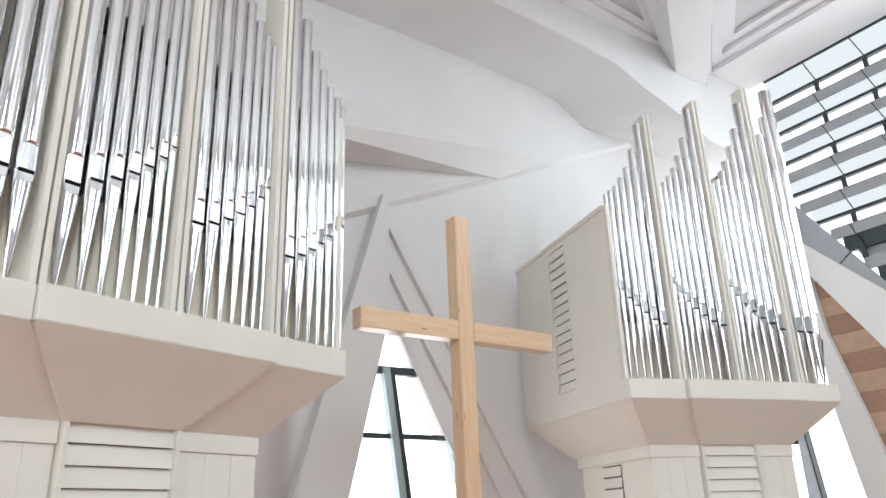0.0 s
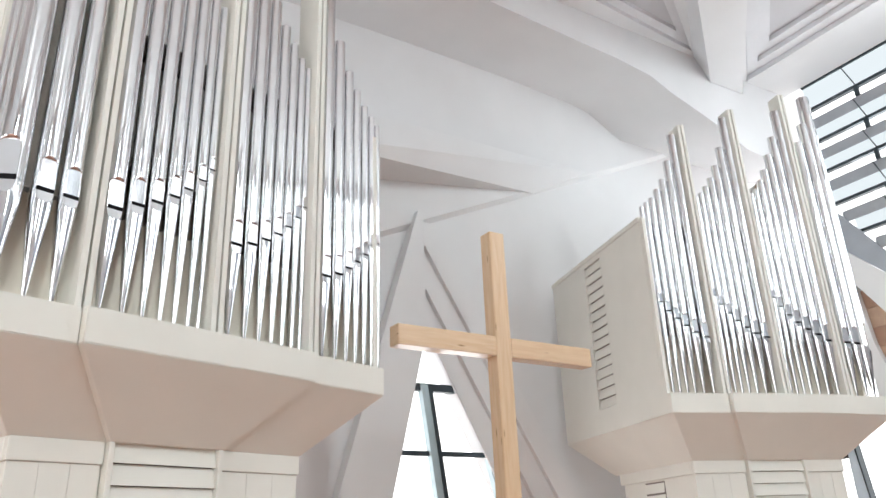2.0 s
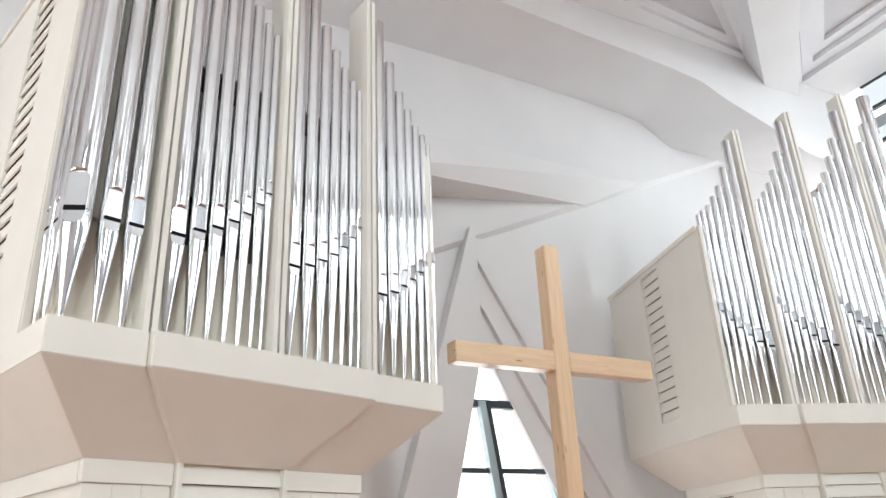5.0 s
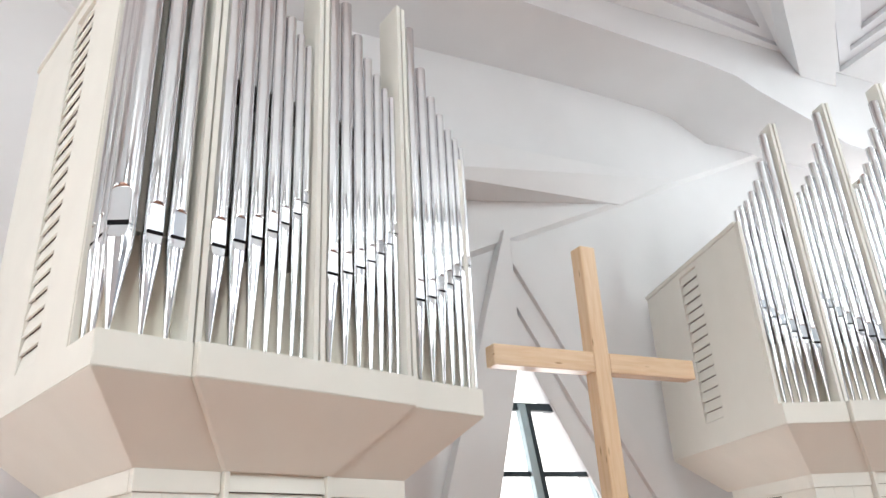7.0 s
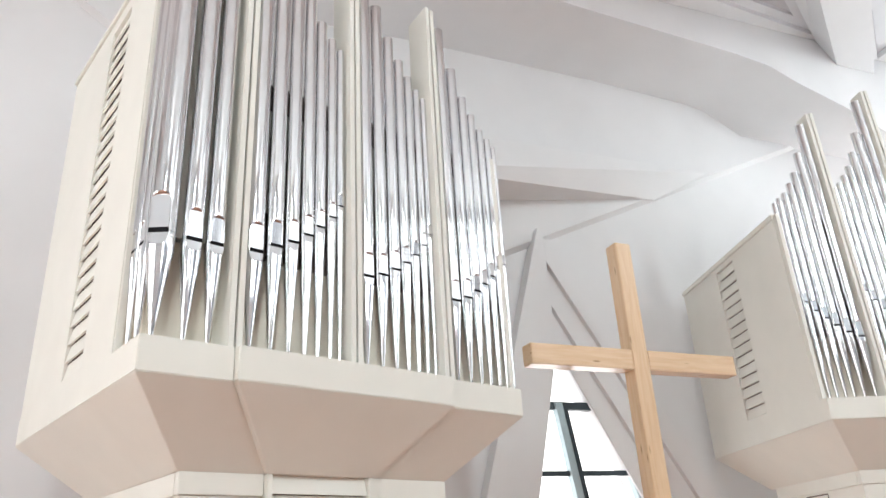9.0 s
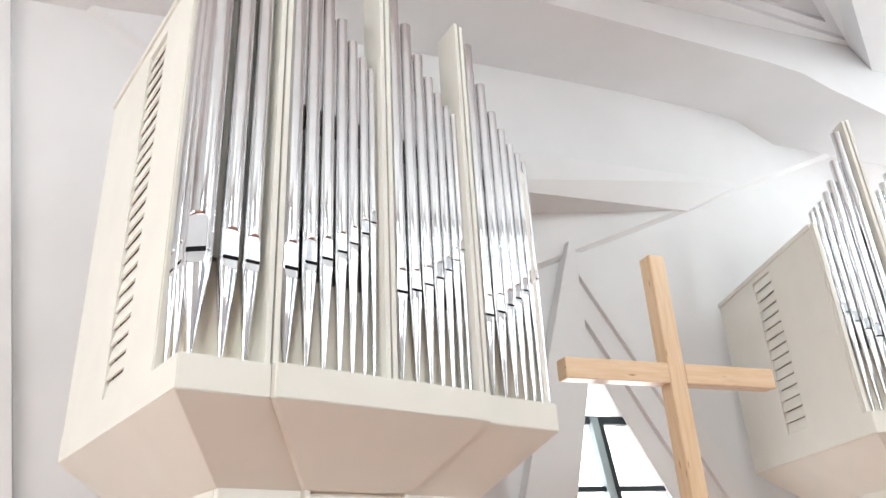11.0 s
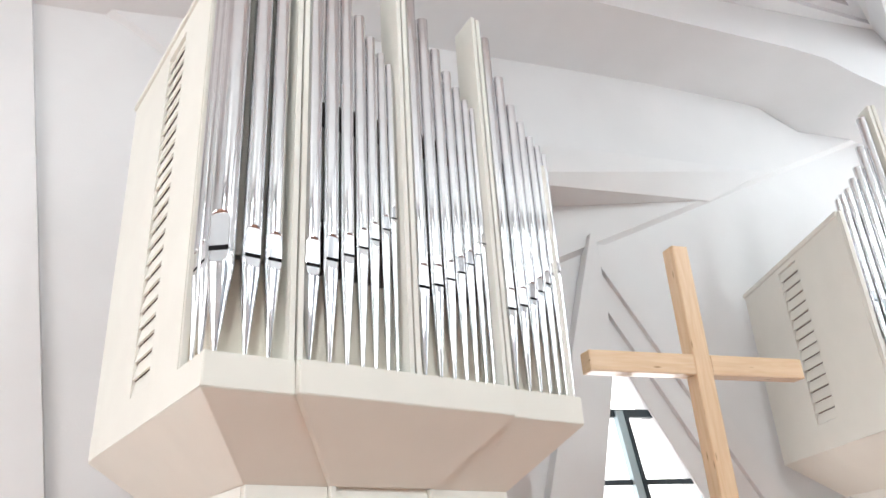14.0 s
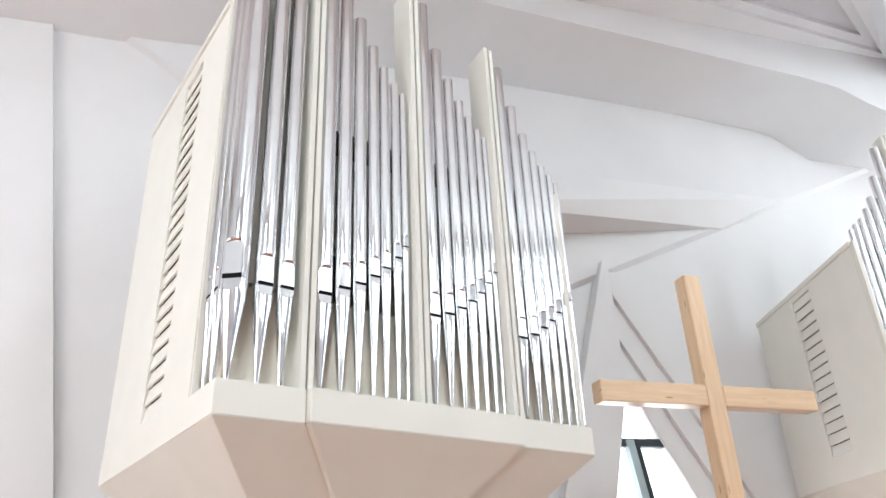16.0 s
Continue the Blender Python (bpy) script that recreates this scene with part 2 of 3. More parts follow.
flat_rib([(6.02, 1.043), (6.02, -3.55), (EAST, -3.55), (EAST, 1.043)], 8.42)
flat_rib([(-12, 0.92), (-11, 0.92), (-11, -3.55), (-12, -3.55)])
flat_rib([(-12, -3.56), (EAST, -3.56), (EAST, -4.0), (-12, -4.0)])
coffer([(4.76, 0.965), (-3.0, -3.55), (-10.99, -3.55), (-10.99, -0.37)], 2, 0.13)
coffer([(6.018, 1.018), (6.018, -3.55), (0.09, -3.55)], 3, 0.177, 0.08, 8.42)
ceiling = part("ceiling", ceiling, PLASTER, label="white plastered ceiling with stepped coffers, their shade painted grey", category="ceiling", kind="structure")
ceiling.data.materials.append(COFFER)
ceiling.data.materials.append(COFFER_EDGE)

# unseen rear wall behind the camera, with windows added to hold fill lamps
rear = tagged(new("wall_south"), label="unseen white plastered rear wall with added window openings", category="wall", kind="structure")
part("wall_base", box(-12, 11, -17.3, -17, 0, 3.0), SLATE, rear)
part("wall_piece", box(-12, 11, -17.3, -17, 3.0, 6.1), PLASTER, rear)
part("wall_piece", box(-12, 11, -17.3, -17, 12.1, NAVE), PLASTER, rear)
part("wall_piece", box(-12, -6.655, -17.3, -17, 6.1, 12.1), PLASTER, rear)
part("wall_piece", box(4.655, 11, -17.3, -17, 6.1, 12.1), PLASTER, rear)
added_rear_window = tagged(new("window_2"), label="unseen tall rear windows with dark mullions, added for light", category="window", kind="structure")
part("wall_piece", box(-5.745, 3.745, -17.3, -17, 6.1, 12.1), PLASTER, rear)
for i in (0, 4):
    part("mullion", box(-6.23 + i * 2.6, -6.17 + i * 2.6, -17.2, -17.05, 6.1, 12.1), FRAME, added_rear_window)
    part("crossbar", box(-6.65 + i * 2.6, -5.75 + i * 2.6, -17.19, -17.06, 9.5, 9.56), FRAME, added_rear_window)
# glowing sheet added outside the invented rear windows
part("rear_fill_glow", box(-9, 7, -18.6, -18.5, 4.5, 13.5), DAY, label="white overcast daylight", category="sky", kind="structure")

# unseen west wall, its windows made up to carry the side fill
west = tagged(new("wall_west"), label="unseen white plastered side wall with added window openings", category="wall", kind="structure")
part("wall_base", box(-12.3, -12, -17, 3.2, 0, 1.0), SLATE, west)
part("wall_piece", box(-12.3, -12, -17, 3.2, 6.2, NAVE), PLASTER, west)
for y0, y1 in ((-17, -11.505), (-8.495, -7.505), (-4.495, -3.505), (-0.495, 3.2)):
    part("wall_piece", box(-12.3, -12, y0, y1, 1.0, 6.2), PLASTER, west)
added_west_window = tagged(new("window_3"), label="unseen tall side windows with dark mullions, added for light", category="window", kind="structure")
for i in range(3):
    part("mullion", box(-12.2, -12.05, -10.03 + i * 4.0, -9.97 + i * 4.0, 1.0, 6.2), FRAME, added_west_window)
# added glow beyond the west openings
part("west_fill_glow", box(-13.6, -13.5, -14, 2, 0.5, 9.0), DAY, label="white overcast daylight", category="sky", kind="structure")

# leaning pier beside the organ
part("wall_pier", face_xz([(-6.045, 7.99), (-4.67, 0), (-9, 0), (-6.83, 7.99)], 2.36, WALL_Y - 0.002), PLASTER, label="leaning white plastered wall pier", category="wall", kind="structure")

# ---- east side: glazed wall with louvres over a sloping beam ----
east = tagged(new("wall_east"), label="side wall of pale and brown strips under a sloping beam", category="wall", kind="structure")
part("white_leg", face_yz([(0.67, 5.1), (0.655, 2.98), (0.21, 0.0), (-0.31, 0.0), (0.09, 2.24), (0.335, 3.25), (0.54, 4.05), (0.62, 5.0)], EAST - 0.10, EAST + 0.25), PLASTER, east)
part("sloping_beam", face_yz([(0.72, 5.14), (0.72, 5.56), (-4.8, -0.0), (-5.2, 0.0), (-4.0, 0.0), (-2.55, 0.0)], EAST - 0.12, EAST + 0.2), PLASTER, east)
part("metal_panel", face_yz([(0.72, 5.3), (0.72, 6.24), (-3.46, 0.0), (-2.6, 0.0)], EAST - 0.04, EAST + 0.015), METAL, east)
part("panel_seam", face_yz([(-0.05, 5.11), (-0.035, 5.125), (0.30, 4.90), (0.285, 4.885)], EAST - 0.044, EAST - 0.04), FRAME, east)


def leg_middle(z):
    return min(0.63, -0.05 + 0.17 * z)


for i in range(20):
    z0, z1 = 0.01 + i * 0.285, 0.01 + (i + 1) * 0.285

    def edge(z):
        return min(0.66, -2.7 + (z / 5.15) * 3.36)
    if z1 > 5.1:
        break
    lo, hi = edge(z0), edge(z1)
    part("cladding_strip", face_yz([(lo, z0), (leg_middle(z0), z0), (leg_middle(z1), z1 - 0.006), (hi, z1 - 0.006)], EAST, EAST + 0.06), BRICK_A if i % 2 else BRICK_B, east)
part("wall_piece", box(EAST, EAST + 0.3, -17, -4.21, 11.2, NAVE), PLASTER, east)
part("wall_base", box(EAST, EAST + 0.3, -17, -4.9, 0, 1.596), SLATE, east)


def nave_sill(y):
    return 6.2 + (-5.0 - y) * 0.27


for i in range(12):
    y0, y1 = -17 + i * 1.0083, -17 + (i + 1) * 1.0083 - 0.05
    part("wall_panel", face_yz([(y0, 1.6), (y1, 1.6), (y1, nave_sill(y1)), (y0, nave_sill(y0))], EAST, EAST + 0.3), (PALE_GREY, SLATE, METAL)[(i * 5 % 7) % 3], east)
for y0, y1 in ((-17, -16.7), (-13.6, -13.3), (-11.2, -10.95), (-8.9, -8.65), (-6.75, -6.5), (-5.1, -4.9)):
    part("wall_piece", face_yz([(y0, nave_sill(y0) + 0.004), (y1, nave_sill(y1) + 0.004), (y1, 11.2), (y0, 11.2)], EAST, EAST + 0.3), PALE_GREY, east)
part("wall_piece", box(EAST, EAST + 0.3, -4.9, -4.21, 0, 11.2), PLASTER, east)

part("lower_panel", face_yz([(-4.2, 0.0), (-3.4, 0.0), (0.05, 5.33), (-4.2, 5.33)], EAST + 0.11, EAST + 0.13), METAL, east)
glazing = tagged(new("window_4"), label="tall louvred glazing with dark rails and grey fins", category="window", kind="structure")
LEVELS = (8.43, 7.98, 7.40, 6.86, 6.29, 5.73, 5.17, 4.60, 4.04, 3.47, 2.90, 2.34)


def low_edge(z):
    return -3.43 + z * 0.669


for k, z in enumerate(LEVELS):
    y1 = min(0.75, low_edge(z))
    part("rail", box(EAST + 0.02, EAST + 0.10, -4.2, y1, z - 0.025, z + 0.025), FRAME, glazing)
    if k == 0:
        continue
    zz = LEVELS[k + 1] if k + 1 < len(LEVELS) else z - 0.6
    h = z - zz
    y2, y3 = min(0.75, low_edge(z - 0.5 * h)), min(0.75, low_edge(zz + 0.1 * h))
    part("fin", slab([(EAST + 0.03, -4.2, z - 0.30 * h), (EAST + 0.03, y2, z - 0.30 * h), (EAST + 0.07, y2, z - 0.30 * h), (EAST + 0.07, -4.2, z - 0.30 * h)],
                     [(EAST + 0.02, -4.2, z - 0.62 * h), (EAST + 0.02, y2, z - 0.62 * h), (EAST + 0.06, y2, z - 0.62 * h), (EAST + 0.06, -4.2, z - 0.62 * h)]), FIN, glazing)
    part("pane", slab([(EAST + 0.05, -4.2, zz + 0.02), (EAST + 0.05, y3, zz + 0.02), (EAST + 0.06, y3, zz + 0.02), (EAST + 0.06, -4.2, zz + 0.02)],
                      [(EAST + 0.035, -4.2, z - 0.625 * h), (EAST + 0.035, y3, z - 0.625 * h), (EAST + 0.045, y3, z - 0.625 * h), (EAST + 0.045, -4.2, z - 0.625 * h)]),
         FROST if z > 5.8 else FRAME, glazing)
    for j in range(7):
        y = -0.02 * (k - 1) - j * 0.77
        if y < y1 - 0.05:
            part("bracket", box(EAST - 0.005, EAST + 0.03, y - 0.135, y - 0.065, z - 0.31 * h, z - 0.02), FRAME, glazing)
            x0 = EAST + 0.012
            part("divider", slab([(x0, y - 0.007, z - 0.30 * h), (x0, y + 0.007, z - 0.30 * h), (x0 + 0.02, y + 0.007, z - 0.30 * h), (x0 + 0.02, y - 0.007, z - 0.30 * h)],
                                 [(x0, y - 0.147, zz), (x0, y - 0.133, zz), (x0 + 0.02, y - 0.133, zz), (x0 + 0.02, y - 0.147, zz)]), FRAME, glazing)
part("pane", box(EAST + 0.06, EAST + 0.07, -4.2, 0.75, 8.0, 8.41), FROST, glazing)
for j in range(7):
    y = 0.06 - j * 0.77
    part("divider", slab([(EAST + 0.03, y - 0.007, 8.42), (EAST + 0.03, y + 0.007, 8.42), (EAST + 0.055, y + 0.007, 8.42), (EAST + 0.055, y - 0.007, 8.42)],
                         [(EAST + 0.03, y - 0.157, 8.0), (EAST + 0.03, y - 0.143, 8.0), (EAST + 0.055, y - 0.143, 8.0), (EAST + 0.055, y - 0.157, 8.0)]), FRAME, glazing)
part("nave_backdrop", box(8.5, 8.6, -18, -5.01, 0.2, 12.0), HAZE, label="hazy daylight", category="sky", kind="structure")
part("east_backdrop", box(8.5, 8.6, -5, 3.1, 0.2, 12.0), DAY, label="white overcast daylight", category="sky", kind="structure")

# window beside the organ in the corner
corner_window = tagged(new("window_5"), label="corner window with steel blue mullion", category="window", kind="structure")
part("mullion", face_yz([(1.24, 2.9), (1.335, 2.9), (1.34, 1.8), (1.35, 0), (0.92, 0), (1.14, 1.8)], EAST - 0.03, EAST + 0.06), PALE_STEEL, corner_window)
part("mullion_edge", face_yz([(1.215, 2.9), (1.238, 2.9), (1.138, 1.8), (0.918, 0), (0.89, 0), (1.115, 1.8)], EAST - 0.05, EAST + 0.08), FRAME, corner_window)
part("crossbar", box(EAST, EAST + 0.05, 1.342, 2.4, 2.56, 2.64), FRAME, corner_window)


# ---- leaning A frame round the window ----
aframe = tagged(new("window_surround"), label="white plastered triangular window surround with stepped reveals", category="window surround", kind="structure")
part("left_leg", face_xz([(-1.099, 0.057), (-0.373, 0.057), (0.615, 3.979), (0.615, 5.391), (0.540, 5.532)], 2.26, WALL_Y - 0.004), PLASTER, aframe, bevel=0.006)
part("outer_band", face_xz([(0.605, 5.088), (0.605, 5.380), (0.696, 5.380), (4.013, -0.043), (3.660, -0.043)], 2.262, WALL_Y - 0.006), PLASTER, aframe, bevel=0.006)
part("middle_band", face_xz([(0.626, 4.581), (0.626, 5.263), (3.883, -0.050), (3.313, -0.050)], 2.33, WALL_Y - 0.008), PLASTER, aframe, bevel=0.004)
part("inner_band", face_xz([(0.636, 4.157), (0.636, 4.732), (3.492, -0.050), (2.834, -0.050)], 2.40, WALL_Y - 0.01), PLASTER, aframe, bevel=0.004)

win = tagged(new("window_1"), label="triangular window with dark frame and white daylight", category="window", kind="structure")
part("crossbar", box(-0.3, 1.25, WALL_Y + 0.1, WALL_Y + 0.20, 3.33, 3.42), FRAME, win, bevel=0.004)
part("crossbar", box(-0.3, 1.80, WALL_Y + 0.1, WALL_Y + 0.17, 2.58, 2.635), FRAME, win, bevel=0.004)
mullion = part("mullion", face_xz([(0.66, 3.4), (0.75, 3.4), (1.22, 0), (1.12, 0)], WALL_Y + 0.06, WALL_Y + 0.16), STEEL, win)
part("mullion_edge", face_xz([(0.752, 3.4), (0.80, 3.4), (1.28, 0), (1.225, 0)], WALL_Y + 0.05, WALL_Y + 0.18), FRAME, mullion)
part("mullion", face_xz([(1.56, 2.6), (1.60, 2.6), (2.3, 0), (2.24, 0)], WALL_Y + 0.08, WALL_Y + 0.16), STEEL, win)
part("sky_backdrop", box(-3, 5, 3.6, 3.62, -0.5, 6), DAY, label="white overcast daylight", category="sky", kind="structure")


# ---- wooden cross ----
cross = tagged(new("cross"), label="tall pine timber cross standing before the window", category="cross")
cross.matrix_basis = pose(0.009, -0.016, 0, 0, 0, 1.9)
part("upright", box(-0.079, 0.079, -0.073, 0.073, 0, 4.232), PINE, cross, bevel=0.006)
part("arm", box(-1.037, -0.0795, -0.070, 0.070, 3.09, 3.259), PINE_ARM, cross, bevel=0.006)
part("arm", box(0.0795, 1.01, -0.070, 0.070, 3.09, 3.259), PINE_ARM, cross, bevel=0.006)


# ---- organs ----
FRONT, BACK = 14, 26
EDGE = math.acos(0.66)      # half the angle over which the mouth is pressed flat
ANGLES = [-EDGE + 2 * EDGE * i / FRONT for i in range(FRONT)] + [EDGE + (2 * math.pi - 2 * EDGE) * i / BACK for i in range(BACK)]


def pipe_meshes(r, z_mouth, z_top, z_foot):
    """Body, foot and mouth slot of one metal pipe round the z axis, its mouth to -y."""
    n = FRONT + BACK
    mouth_h, arch, lip, flat = r * 2.95, r * 0.5, r * 1.08, 0.66

    def front(i):
        """How far a place round the pipe is from the mouth's edge: 1 in the middle of the front, 0 at its edges and behind."""
        return max(0.0, 1 - (2 * i / FRONT - 1) ** 2) if i <= FRONT else 0.0

    def ring(bm, rad, height, depth=None):
        out = []
        for i, a in enumerate(ANGLES):
            x, y = rad * math.sin(a), -rad * math.cos(a)
            if depth is not None and i <= FRONT:
                y = depth(i, y)
            out.append(bm.verts.new((x, y, height(i) if callable(height) else height)))
        return out

    def skin(bm, rings):
        for a, b in zip(rings, rings[1:]):
            for i in range(n):
                j = (i + 1) % n
                bm.faces.new((a[i], a[j], b[j], b[i]))

    def pressed(i, y):
        return -r * flat

    # upper lip pressed flat under an arch
    body = bmesh.new()
    top = z_mouth + mouth_h

    def arched(i):
        return top - arch * (1 - math.sqrt(1 - abs(2 * min(i, FRONT) / FRONT - 1) ** 3))

    rings = [ring(body, r, z_mouth, pressed), ring(body, r, z_mouth + 0.5 * mouth_h, lambda i, y: -r * (flat + 0.03) if 0 < i < FRONT else y), ring(body, r, lambda i: arched(i) - 0.02 * r, lambda i, y: -r * (flat + 0.06) if 0 < i < FRONT else y),
             ring(body, r, lambda i: arched(i) + 0.04 * r * front(i), lambda i, y: -r * (flat + 0.06) + (y + r * (flat + 0.06)) * 0.8 if 0 < i < FRONT else y), ring(body, r, lambda i: arched(i) + 0.10 * r * front(i) + 0.004)]
    rings += [ring(body, r, top + 0.42 * r + (z_top - top - 0.42 * r) * k / 3) for k in range(4)]
    rings += [ring(body, r * 0.94, z_top), ring(body, r * 0.94, z_top - 0.2)]
    skin(body, rings)
    # foot: a long cone with the lower lip pressed in, a half round
    foot = bmesh.new()
    base = z_mouth - 0.1 * r - lip

    def cone(z):
        return 0.013 + (r - 0.013) * (z - z_foot - 0.05) / (base - z_foot - 0.05)

    rings = [ring(foot, 0.009, z_foot), ring(foot, 0.013, z_foot + 0.05), ring(foot, cone(z_foot + 0.06), z_foot + 0.06), ring(foot, cone(base - 0.02), base - 0.02)]

    def round_lip(f):
        return lambda i: base + lip * (f + (1 - f) * (1 - math.sqrt(1 - abs(2 * min(i, FRONT) / FRONT - 1) ** 3))) + (0.1 * r * f if i == 0 or i >= FRONT else 0)

    rings.append(ring(foot, r, round_lip(0.0)))
    rings.append(ring(foot, r, lambda i: round_lip(0.0)(i) + 0.05 * r * front(i) + 0.002, lambda i, y: y + (-r * (flat + 0.1) - y) * 0.85 if 0 < i < FRONT else y))
    rings.append(ring(foot, r, lambda i: round_lip(0.0)(i) + 0.1 * r * front(i) + 0.003, lambda i, y: -r * (flat + 0.08) if 0 < i < FRONT else y))
    rings.append(ring(foot, r, lambda i: round_lip(1.0)(i) + 0.004, pressed))
    rings.append(ring(foot, r * 0.5, base + lip))
    skin(foot, rings)
    # dark slot between the lips, on the front alone
    slot = bmesh.new()
    half, y0, z0, z1 = 0.735 * r, -0.69 * r, z_mouth - 0.1 * r, z_mouth + 0.28 * r
    loft(slot, [(-half, y0, z0), (half, y0, z0), (half, y0, z1), (-half, y0, z1)], [(-half, -0.3 * r, z0), (half, -0.3 * r, z0), (half, -0.3 * r, z1), (-half, -0.3 * r, z1)])
    return body, foot, slot


# four bays of pipes from the inner end: place along the front, radius, mouth and top heights
BAYS = [
    dict(s=(0.507, 0.389, 0.287, 0.198, 0.112, 0.034, -0.028), r=(0.050, 0.046, 0.042, 0.037, 0.034, 0.030, 0.025),
         m=(3.40, 3.445, 3.515, 3.59, 3.67, 3.765, 3.80), t=(5.833, 5.481, 5.242, 5.109, 4.995, 4.933, 4.877)),
    dict(s=(1.26, 1.139, 1.031, 0.934, 0.848, 0.769, 0.703), r=(0.053, 0.048, 0.044, 0.040, 0.035, 0.031, 0.026),
         m=(3.425, 3.462, 3.525, 3.595, 3.675, 3.77, 3.87), t=(6.156, 5.744, 5.493, 5.323, 5.208, 5.117, 5.064)),
    dict(s=(2.062, 1.932, 1.816, 1.709, 1.619, 1.531, 1.462), r=(0.058, 0.053, 0.048, 0.044, 0.039, 0.034, 0.028),
         m=(3.415, 3.48, 3.535, 3.61, 3.69, 3.785, 3.885), t=(6.36, 5.98, 5.724, 5.51, 5.355, 5.243, 5.178)),
    dict(s=(2.605, 2.438, 2.303), r=(0.074, 0.060, 0.055), m=(3.40, 3.395, 3.40), t=(6.62, 6.22, 5.95)),
]
LEDGE_B, LEDGE_T, LENGTH, DEPTH = 2.622, 2.815, 2.688, 2.40
PIPES = []   # place along the front, depth, turn, meshes


def add_pipe(s, d, turn, r, m, t):
    ms = []
    for kind, bm in zip(("organ_pipe", "pipe_foot", "mouth_slot"), pipe_meshes(r, m, t, LEDGE_T - 0.01)):
        bmesh.ops.recalc_face_normals(bm, faces=bm.faces)
        me = bpy.data.meshes.new(kind)
        bm.to_mesh(me)
        bm.free()
        for f in me.polygons:
            f.use_smooth = True
        me.set_sharp_from_angle(angle=radians(14))
        me.materials.append(SLOT if kind == "mouth_slot" else TIN)
        ms.append(me)
    PIPES.append((s, d, turn, ms))


for bay in BAYS:
    for s, r, m, t in zip(bay["s"], bay["r"], bay["m"], bay["t"]):
        add_pipe(s, 0.095, 39 if s > 2.6 else 0, r * 1.02, m + 0.01, t - 0.012)
# two pipes round the outer corner
add_pipe(2.632, 0.238, 90, 0.043, 3.395, 6.1)
add_pipe(2.640, 0.345, 90, 0.040, 3.385, 5.9)


def organ(ix, iy, angle, side, lift, label, start=0.0, squeeze=1.0, tall=1.0, pipe_shift=0.0, post_shift=0.0):
    a = radians(angle)
    u = Vector((side * math.cos(a), -math.sin(a), 0))
    b = Vector((side * math.sin(a), math.cos(a), 0))
    o = Vector((ix, iy, lift))

    def P(s, d, z):
        return o + u * (start + squeeze * s) + b * d + Vector((0, 0, z if z < LEDGE_T else LEDGE_T + (z - LEDGE_T) * tall))

    org = tagged(new("pipe_organ"), label=label, category="organ", group="organ cases")
    turn = math.atan2(-b.x, b.y)

    def put(name, bm, mat=CREAM, parent=org, bevel=0.004, lab=""):
        return part(name, bm, mat, parent, lab, bevel)

    def louvred_side(name, s0, s1, front, top, d0, d1, z0, z1, out):
        """Side panel in pieces round a slot with tilted slats; out: +1 or -1, the way that it faces along the front."""
        low = LEDGE_B if out < 0 else LEDGE_T - 0.1
        side_panel = put(name, box(s0, s1, front, d0, low, top, P), bevel=0)
        put("panel", box(s0, s1, d1, DEPTH, low, top, P), parent=side_panel, bevel=0)
        put("panel", box(s0, s1, d0, d1, low, z0, P), parent=side_panel, bevel=0)
        put("panel", box(s0, s1, d0, d1, z1, top, P), parent=side_panel, bevel=0)
        outer, inner = (s1, s0) if out > 0 else (s0, s1)
        put("top_lip", box(outer - out * 0.03, outer + out * 0.018, front - 0.005, DEPTH + 0.01, top - 0.035, top + 0.02, P), parent=side_panel, bevel=0.006)
        n = round((z1 - z0) / 0.118)
        for i in range(n):
            z = z0 + (i + 0.5) * (z1 - z0) / n
            h = 0.056 if out > 0 else 0.0532
            sl = slab([P(outer - out * 0.004, d0 + 0.003, z - h), P(outer - out * 0.004, d1 - 0.003, z - h), P(outer - out * 0.016, d1 - 0.003, z - h - 0.004), P(outer - out * 0.016, d0 + 0.003, z - h - 0.004)],
                      [P(outer - out * 0.026, d0 + 0.003, z + h), P(outer - out * 0.026, d1 - 0.003, z + h), P(outer - out * 0.038, d1 - 0.003, z + h - 0.004), P(outer - out * 0.038, d0 + 0.003, z + h - 0.004)])
            put("slat", sl, parent=side_panel, bevel=0)
        # dark sheet painted as the shade behind the slats
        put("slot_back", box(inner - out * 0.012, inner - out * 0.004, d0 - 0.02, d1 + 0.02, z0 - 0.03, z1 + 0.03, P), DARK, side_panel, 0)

    louvred_side("inner_side", 0.0, 0.045, 0.12, 4.735, 1.06, 1.47, 2.89, 4.645, -1)
    louvred_side("outer_side", LENGTH - 0.045, LENGTH, 0.445, 5.745, 1.0, 1.41, 2.87, 5.6, 1)
    for d0, d1 in ((0.396, 0.416), (0.421, 0.441)):
        put("edge_strip", box(LENGTH - 0.04, LENGTH + (0.004 if d0 > 0.42 else 0), d0, d1, LEDGE_T, 5.745, P), bevel=0.002)
    for d0, d1 in ((0.062, 0.086), (0.092, 0.116)):
        put("edge_strip", box(0.0, 0.04, d0, d1, LEDGE_T, 4.735, P), bevel=0.002)
    put("case_back", box(0.05, LENGTH - 0.05, DEPTH - 0.03, DEPTH, LEDGE_B, 4.6, P))
    put("case_top", slab([P(0.05, 0.33, 4.58), P(2.1, 0.33, 4.70), P(2.1, DEPTH, 4.70), P(0.05, DEPTH, 4.58)],
                         [P(0.05, 0.33, 4.62), P(2.1, 0.33, 4.74), P(2.1, DEPTH, 4.74), P(0.05, DEPTH, 4.62)]))
    put("case_top", box(2.13, LENGTH - 0.05, 0.40, DEPTH, 5.58, 5.62, P))
